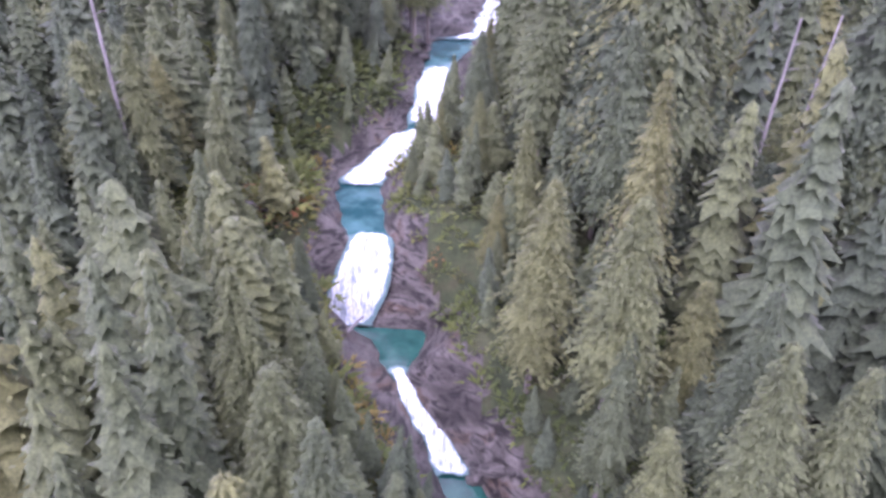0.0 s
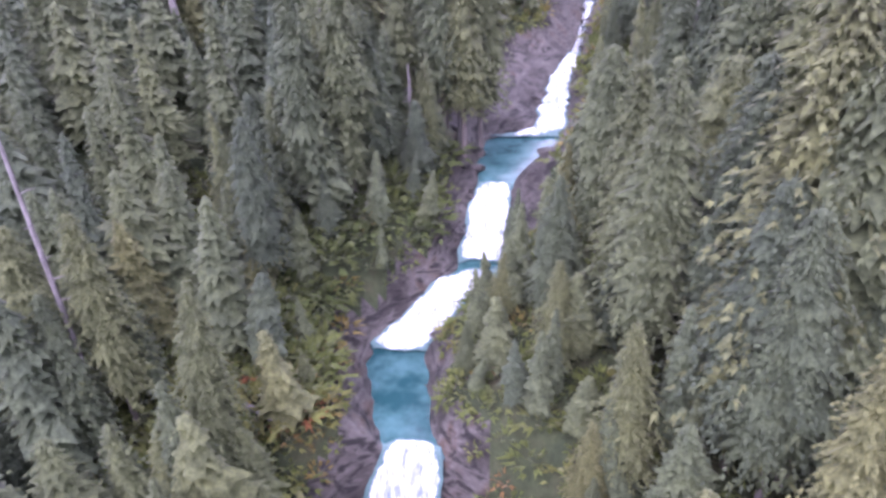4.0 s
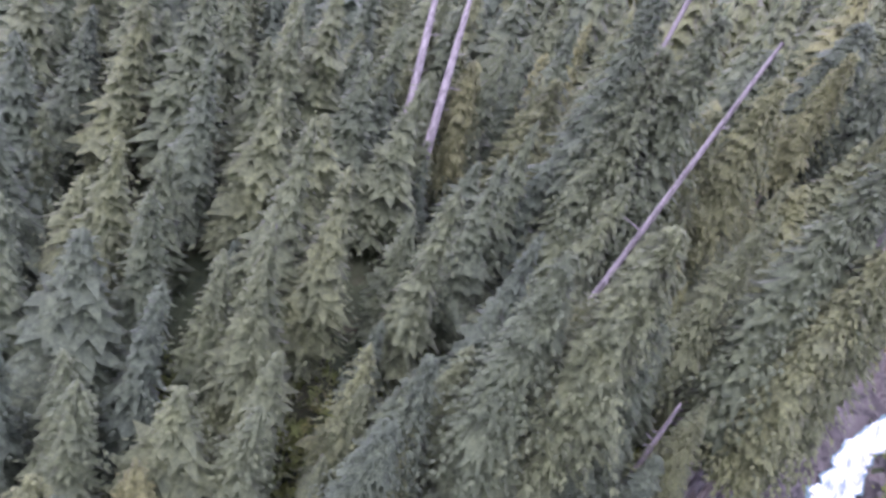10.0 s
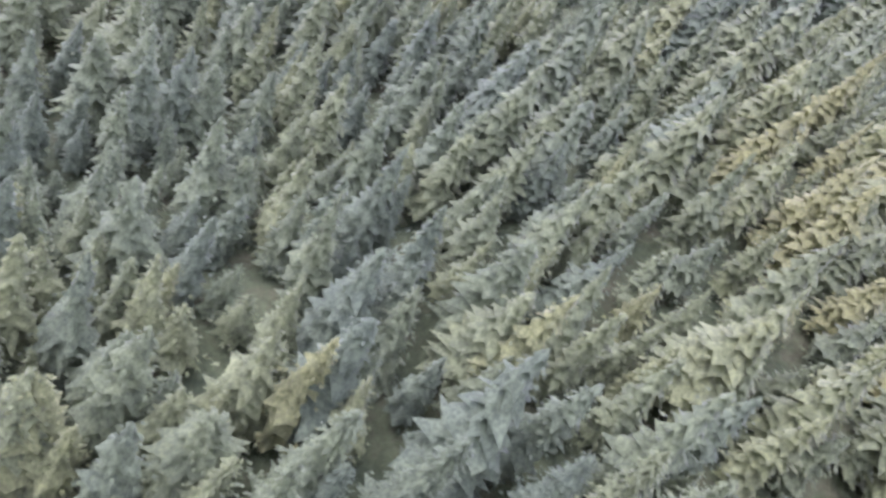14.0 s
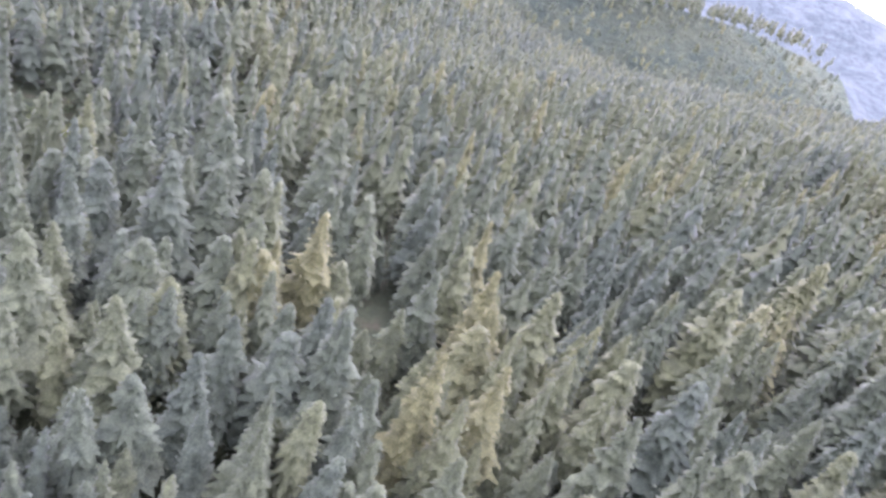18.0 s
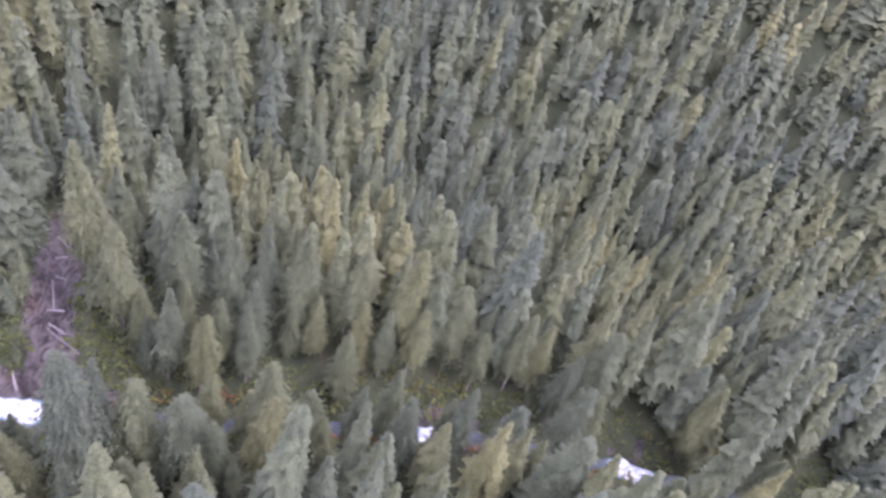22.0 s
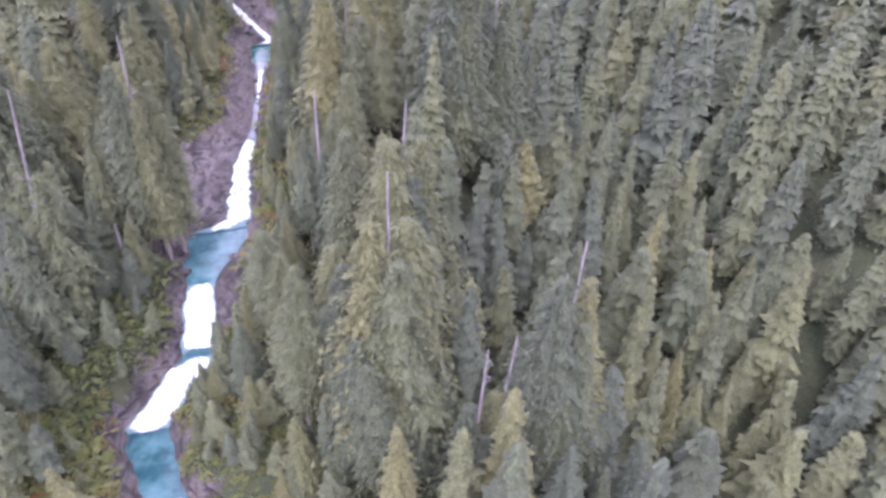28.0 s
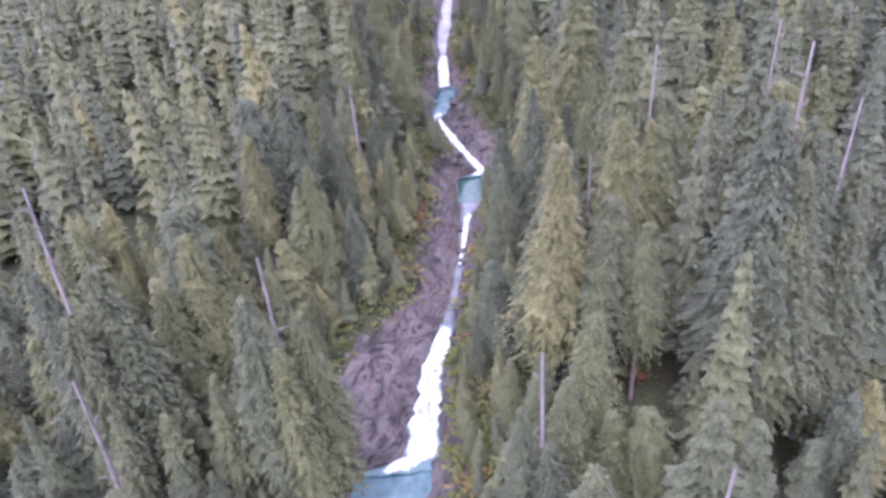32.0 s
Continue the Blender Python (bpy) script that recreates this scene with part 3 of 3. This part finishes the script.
MID = [joined(tiered_crown(H, S0 * 0.5, R * 0.78, 20, 12, 360 + k, PT, 0.74), conifer_crown(H, S0 * 0.5, R * 1.04, 17, 8, 2, 300 + k, D * 0.85, PT, 0.32, 0.7, 0.3, 1)) for k, (H, S0, R, D, PT) in enumerate(KINDS)]
# saplings that fill the banks between the water and the tall trees
sx, sy = candidates(-60, 60, 20, 250, 4.2, 19)
sgap = np.where(beyond_edges(sx, sy)[0] > beyond_edges(sx, sy)[1], beyond_edges(sx, sy)[0] - margins(sy)[0], beyond_edges(sx, sy)[1] - margins(sy)[1])
keep = (sgap > 0.8) & (sgap < 15) & open_spots(sx, sy)
sx, sy, sgap = sx[keep], sy[keep], sgap[keep]
west_side = beyond_edges(sx, sy)[0] > 0
sapling = np.where(west_side, np.clip((7 + 1.0 * sgap) / 30, 0.2, 0.62), np.clip((5 + 0.7 * sgap) / 30, 0.16, 0.45))
fxs, fys = np.concatenate([tx[rest], sx]), np.concatenate([ty[rest], sy])
forest("forest_near", fxs, fys, ground_height(fxs, fys), MID, "dense mature conifer forest of mixed greens", 21, NEEDLES_FOREST, (0.7, 1.2), (0.0, 1.0), np.concatenate([np.ones(len(rest)), sapling]), np.concatenate([np.ones(len(rest)), sapling * 1.25]))
# the younger, smaller and denser forest on the bench west of the gorge
YOUNG = [joined(tiered_crown(H, 2.0, R * 0.85, 15, 8, 370 + k, PT * 1.15, 0.66), conifer_crown(H, 2.0, R, 15, 7, 1, 320 + k, D * 0.8, PT, 0.25, 0.9, 0.26, 2)) for k, (H, S0, R, D, PT) in enumerate(KINDS)]
SPARSE = [joined(tiered_crown(H, 3.0, R * 0.9, 11, 7, 380 + k, PT * 1.15, 0.66), conifer_crown(H, 3.0, R, 10, 5, 1, 330 + k, D * 0.8, PT, 0.25, 1.1, 0.27, 2)) for k, (H, S0, R, D, PT) in enumerate(KINDS)]
yx, yy = candidates(-235, 10, -150, 300, 4.45, 17)
grown = beyond_edges(yx, yy)[0]
bench = (yy > 52) & (yy < 120)
keep = (grown > np.where(bench, 17, 33)) & open_spots(yx, yy)
yx, yy, grown = yx[keep], yy[keep], np.clip((80 - grown[keep]) / 45, 0, 1) * np.where(bench[keep], 0.4, 1.0)
size = 0.43 + 0.28 * grown
south_part = np.clip((-15 - yy) / 45, 0, 1)
size = np.maximum(size, 0.43 + 0.5 * south_part)
fine = (yx > -85) & (yx < -18) & (yy > 60) & (yy < 150)
FINE = [joined(tiered_crown(H, 2.0, R * 0.8, 22, 12, 375 + k, PT * 1.12, 0.68), conifer_crown(H, 2.0, R, 22, 8, 3, 325 + k, D * 0.8, PT, 0.28, 0.7, 0.26, 2)) for k, (H, S0, R, D, PT) in enumerate(KINDS)]
forest("young_forest", yx[fine], yy[fine], ground_height(yx[fine], yy[fine]), FINE, "dense young conifer forest in grey-greens", 27, NEEDLES_FOREST, (0.72, 1.22), (0.0, 1.0), size[fine], 0.62 + 0.2 * grown[fine])
close = ~fine & (yx > -165) & (yx < -25) & (yy > -45) & (yy < 135)
forest("young_forest", yx[close], yy[close], ground_height(yx[close], yy[close]), YOUNG, "dense young conifer forest in grey-greens", 25, NEEDLES_FOREST, (0.72, 1.22), (0.0, 1.0), size[close], 0.60 + 0.2 * grown[close])
old = south_part > 0.25
close &= ~old
lot = np.random.default_rng(8).uniform(size=len(yx))
forest("mature_forest", yx[old & (lot < 0.4)], yy[old & (lot < 0.4)], ground_height(yx[old & (lot < 0.4)], yy[old & (lot < 0.4)]), MID, "dense mature conifer forest above the lower stream", 28, NEEDLES_FOREST, (0.72, 1.2), (0.0, 1.0), size[old & (lot < 0.4)], size[old & (lot < 0.4)] * 1.3)
thin_out = ~close & ~fine & ~old & (lot < 0.58)
forest("young_forest_edge", yx[thin_out], yy[thin_out], ground_height(yx[thin_out], yy[thin_out]), SPARSE, "young conifer forest beyond the bench", 26, NEEDLES_FOREST, (0.72, 1.22), (0.0, 1.0), size[thin_out], 0.60 + 0.15 * grown[thin_out])
mx, my = candidates(-380, 520, -620, 460, 7.8, 12)
inner = (mx > -238) & (mx < 124) & (my > -153) & (my < 303)
keep = ~inner & clear_of_stream(mx, my, 0.5) & open_spots(mx, my)
mx, my = mx[keep], my[keep]
belt = (mx > -330) & (mx < 300) & (my > -340) & (my < 270)
upper = belt & (mx > 0) & (mx < 235) & (my > -170)
forest("forest_bench", mx[upper], my[upper], ground_height(mx[upper], my[upper]), [joined(tiered_crown(H, S0 * 0.4, R * 0.92, 14, 8, 385 + k, PT), conifer_crown(H, S0 * 0.5, R * 1.02, 12, 6, 1, 340 + k, D * 0.8, PT * 0.95, 0.25, 1.2, 0.26, 2)) for k, (H, S0, R, D, PT) in enumerate(KINDS[:6])], "conifer forest on the slope above the gorge", 29, NEEDLES_FOREST, (0.75, 1.15), (0.0, 1.0), slope_share(mx[upper], my[upper]))
far_belt = belt & ~upper
forest("forest_belt", mx[far_belt], my[far_belt], ground_height(mx[far_belt], my[far_belt]), [joined(tiered_crown(H, S0 * 0.4, R * 0.98, 9, 7, 390 + k, PT), conifer_crown(H, S0 * 0.5, R * 1.05, 7, 4, 1, 350 + k, D * 0.8, PT * 0.95, 0.25, 1.4, 0.28, 2)) for k, (H, S0, R, D, PT) in enumerate(KINDS[:6])], "conifer forest on the lower valley slopes", 24, NEEDLES_FOREST, (0.7, 1.1), (0.0, 1.0), slope_share(mx[far_belt], my[far_belt]))
outer = ~belt & ((np.random.default_rng(9).uniform(size=len(mx)) < 0.4) | (mx > -330) & (my < 270))
mx, my = mx[outer], my[outer]
FARK = [tiered_crown(H, 2.0, R * 1.0, 6, 5, 400 + k, PT) for k, (H, S0, R, D, PT) in enumerate(KINDS[:4])]
forest("forest_slopes", mx, my, ground_height(mx, my), FARK, "conifer forest on the valley slopes", 22, NEEDLES_FOREST, (0.65, 1.1), (0.0, 1.0), slope_share(mx, my) * 0.85, np.full(len(mx), 1.1))
fx, fy = candidates(-1300, 900, -1500, 600, 12, 13)
inner = ((fx > -385) & (fx < 525) & (fy > -625) & (fy < 465))
far_ok = ~inner & (np.hypot(fx + 95, fy) < np.where(fy < 0, 1330, 800)) & ((fy < -250) | (np.random.default_rng(14).uniform(size=len(fx)) < 0.3))
fx, fy = fx[far_ok], fy[far_ok]
SPIKE = [tiered_crown(H, 2, R * 1.15, 3, 4, 450 + k, PT) for k, (H, S0, R, D, PT) in enumerate(KINDS[:3])]
forest("forest_far", fx, fy, ground_height(fx, fy), SPIKE, "distant conifer forest on the mountain sides", 23, NEEDLES_FOREST, (0.7, 1.1), (0.0, 1.0), slope_share(fx, fy) * 0.8)


# ---- understorey ----
def bush(seed):
    r = np.random.default_rng(seed)
    out = [[], []]
    for j in range(26):
        a, e = r.uniform(0, 6.28), r.uniform(0.1, 1.4)
        d = np.array((math.cos(a) * math.cos(e), math.sin(a) * math.cos(e), math.sin(e)))
        spray(out, d * r.uniform(0.3, 0.8) * np.array((1.2, 1.2, 1.0)), (d + np.array((0, 0, -0.3))) / np.linalg.norm(d + np.array((0, 0, -0.3))), r.uniform(0.3, 0.55), 0.1, r, 2)
    return np.array(out[0]), np.array(out[1])


bx, by = candidates(-70, 70, 8, 262, 2.0, 31)
lx, ly = candidates(-70, 50, -310, 8, 3.0, 32)
low = np.maximum(*beyond_edges(lx, ly)) < 9
bx, by = np.concatenate([bx, lx[low]]), np.concatenate([by, ly[low]])
bdw, bde = beyond_edges(bx, by)
bm = margins(by)
bgap = np.where(bdw > bde, bdw - bm[0], bde - bm[1])
keep = (bgap > -0.8) & (bgap < 26) & (np.random.default_rng(5).uniform(size=len(bx)) < np.clip(1.2 - bgap / 22, 0.25, 1))
keep &= ~((bx > 14) & (bx < 54) & (np.abs(by - (24 + 8 * np.clip((bx - 18) / 36, 0, 1))) < 4.5))
bx, by = bx[keep], by[keep]
forest("undergrowth", bx, by, ground_height(bx, by) - 0.2, [bush(600 + k) for k in range(6)], "yellowing shrubs and ferns on the gorge banks", 33, LEAVES, (1.0, 2.6))

# leafy shrubs that cover the west bank
gx2, gy2 = candidates(-48, -6, 38, 120, 2.3, 35)
away = beyond_edges(gx2, gy2)[0] - margins(gy2)[0]
leafy = (away > 0.3) & (away < 24)
gx2, gy2 = gx2[leafy], gy2[leafy]
forest("leafy_shrubs", gx2, gy2, ground_height(gx2, gy2) - 0.3, [joined(bush(640 + k), bush(660 + k)) for k in range(6)], "yellow-green leafy shrubs covering the west bank", 36, LEAVES, (1.7, 3.4), (0.1, 0.72))
# autumn-coloured shrubs on the rock shoulders beside the falls
ar = np.random.default_rng(41)
ax = np.concatenate([ar.uniform(-17, -7, 34), ar.uniform(-26, -17, 26), ar.uniform(5, 12, 14), ar.uniform(-24, -17, 16)])
ay = np.concatenate([ar.uniform(42, 55, 34), ar.uniform(113, 130, 26), ar.uniform(108, 120, 14), ar.uniform(60, 100, 16)])
dry = np.maximum(*beyond_edges(ax, ay)) > 2.5
ax, ay = ax[dry], ay[dry]
forest("autumn_shrubs", ax, ay, ground_height(ax, ay) - 0.1, [bush(620 + k) for k in range(4)], "rust and orange shrubs on the rock shoulders", 42, LEAVES, (1.0, 2.4), (0.9, 1.0))

# ---- dead standing trunks: x, y, top, bottom, lean x, lean y ----
SNAGS = [
    (-20.6, 103.2, 54, 33, 0.14, -0.14), (-29.3, 120.2, 63, 51, 0.03, 0.05), (20.4, 75.5, 53, 44, 0.0, 0.02), (34.5, 67, 33, 18, 0.06, 0), (44.6, 125, 69, 60, 0.02, 0), (-4.5, 169, 54, 40, 0, 0),
    (30.2, 65.6, 33, 22, 0.03, 0), (-39.5, 74, 36, 24, -0.05, 0.06), (27.8, 140, 52, 45, 0, 0), (17.2, 109, 48, 40, 0, 0), (38, 150, 62, 53, 0.02, 0), (-14.5, 109.1, 29, 22, 0, 0),
    (-9.0, 118.5, 54.5, 46, 0.01, 0), (54.3, 131, 60.5, 51, 0.02, 0), (51.7, 146.5, 65, 56, 0.01, 0), (-6.3, 194, 47.5, 37, 0, 0), (41.5, 67, 46, 38, 0.02, 0.01), (-50.5, 118.7, 48.7, 35, -0.24, 0.23), (-47.5, 119.8, 48, 40, -0.2, 0.24), (26.3, 90.2, 54, 46, 0.05, 0.02)]
for k, (x, y, top, bottom, lx, ly) in enumerate(SNAGS):
    gz = float(ground_height(np.array([x]), np.array([y]))[0])
    for ox, oy in ((0.4, -2.6), (-2.2, -0.8), (2.4, 1.0)):
        ck = (0, 1, 2, 5)[(k + int(ox > 0)) % 4]
        ch = max(6.0, bottom - gz + (0 if oy < -2 else 3)) / KINDS[ck][0]
        mate = new("conifer_tree")
        cz = float(ground_height(np.array([x + ox]), np.array([y + oy]))[0])
        mate.matrix_basis = Matrix.LocRotScale((x + ox, y + oy, cz), Euler((0, 0, k * 1.3 + ox)), (max(0.5, ch), max(0.5, ch), ch))
        tagged(mate, LABELS[ck % 4], "tree", "conifers along the stream")
        part("crown", MASTERS[ck][0], mate)
        part("trunk", MASTERS[ck][1], mate)
    root = new("dead_tree")
    root.location = (x, y, gz)
    H = top - gz
    tagged(root, "bare grey dead trunk standing among the conifers", "dead tree", "dead trunks")
    us = np.linspace(0, 1, 8)
    vs, fs = tube([(lx * H * (u - 1), ly * H * (u - 1), -1 + (H + 1) * u) for u in us], [(0.5 if lx < -0.15 else 0.24) * (1.05 - u) ** 0.5 + 0.05 for u in us], 8)
    part("trunk", mesh_of("trunk", vs, fs, DEADWOOD, True), root)
    r = np.random.default_rng(900 + k)
    for j in range(7):
        u, a, L = r.uniform(0.45, 0.95), r.uniform(0, 6.28), r.uniform(0.6, 1.8)
        p = np.array((lx * H * (u - 1), ly * H * (u - 1), H * u))
        vs, fs = [], []
        vs, fs = tube([(0, 0, 0), (0, 0, L * 0.5), (0.1, 0, L)], [0.07, 0.05, 0.02], 5)
        b = part("branch", mesh_of("branch", vs, fs, DEADWOOD, True), root)
        b.matrix_basis = Matrix.Translation(p) @ Euler((0, radians(70), a)).to_matrix().to_4x4()
water_strip("waterfall", -112, -100, FOAM, 0.3, "small white rapid in the lower stream", "waterfall", inset=0.35, rough=0.5)
water_strip("waterfall", -198, -186, FOAM, 0.3, "small white rapid in the lower stream", "waterfall", inset=0.35, rough=0.5)
water_strip("waterfall", -258, -246, FOAM, 0.3, "small white rapid in the lower stream", "waterfall", inset=0.35, rough=0.5)
water_strip("waterfall", -274, -266, FOAM, 0.3, "small white rapid in the lower stream", "waterfall", inset=0.35, rough=0.5)
water_strip("waterfall", -300, -290, FOAM, 0.3, "small white rapid in the lower stream", "waterfall", inset=0.35, rough=0.5)
water_strip("waterfall", -60, -52, FOAM, 0.3, "small white rapid in the lower stream", "waterfall", inset=0.35, rough=0.5)

# ---- boulders and stranded logs ----
def boulder_mesh(seed):
    bm = bmesh.new()
    bmesh.ops.create_icosphere(bm, subdivisions=2, radius=1.0)
    for v in bm.verts:
        d = v.co.normalized()
        q = 0.8 + 0.35 * noise.noise(d * 1.3 + Vector((seed, 0, 0))) + 0.12 * noise.noise(d * 4 + Vector((0, seed, 0)))
        v.co = Vector((round(d.x * q * 3.2) / 3.2 * 0.35 + d.x * q * 0.65, d.y * q, d.z * q * 0.7))
    me = bpy.data.meshes.new("boulder")
    bm.to_mesh(me)
    bm.free()
    me.materials.append(ROCK)
    return me


BOULDERS = [boulder_mesh(3.1 * k + 1) for k in range(6)]
r = np.random.default_rng(77)
placed = 0
while placed < 110:
    y = r.uniform(22, 246)
    west, east = margins(np.array([y]))
    side = r.uniform() < 0.55
    off = r.uniform(-0.4, 0.9) * float(west[0] if side else east[0])
    x = float(west_edge(y)) - off if side else float(east_edge(y)) + off
    size = r.uniform(0.4, 1.5)
    z = float(ground_height(np.array([x]), np.array([y]))[0])
    ob = new("boulder", BOULDERS[placed % 6])
    ob.matrix_basis = Matrix.LocRotScale((x, y, z + 0.1 * size), Euler((r.uniform(-0.3, 0.3), r.uniform(-0.3, 0.3), r.uniform(0, 6.28))), (size * r.uniform(0.9, 1.6), size, size * r.uniform(0.6, 1.0)))
    tagged(ob, "weathered grey rock boulder beside the white stream", "boulder", "boulders in the gorge")
    placed += 1
LOGS = [(24, 25, 8, 40), (31, 27, 9, 65), (38, 29, 7, 20), (44, 30, 9, 80), (50, 32, 8, 115), (58, 33, 9, 50), (66, 35, 10, 95), (12.5, 233, 7, 140), (-13, 68, 5, 60), (34, 28, 7, 100), (-28, 77.5, 10, 155), (19, 30, 8, 30), (28, 24, 9, 60)]
for k, (x, y, L, a) in enumerate(LOGS):
    z = float(ground_height(np.array([x]), np.array([y]))[0])
    us = np.linspace(0, 1, 5)
    vs, fs = tube([(0.1 * math.sin(5 * u + k), 0, -L / 2 + L * u) for u in us], [0.3 - 0.14 * u for u in us], 8)
    ob = new("fallen_log", mesh_of("fallen_log", vs, fs, DEADWOOD, True))
    ob.matrix_basis = Matrix.Translation((x, y, z + 0.7)) @ Euler((0, radians(82), radians(a))).to_matrix().to_4x4()
    tagged(ob, "bleached fallen log lying across bare rock", "log", "stranded logs")
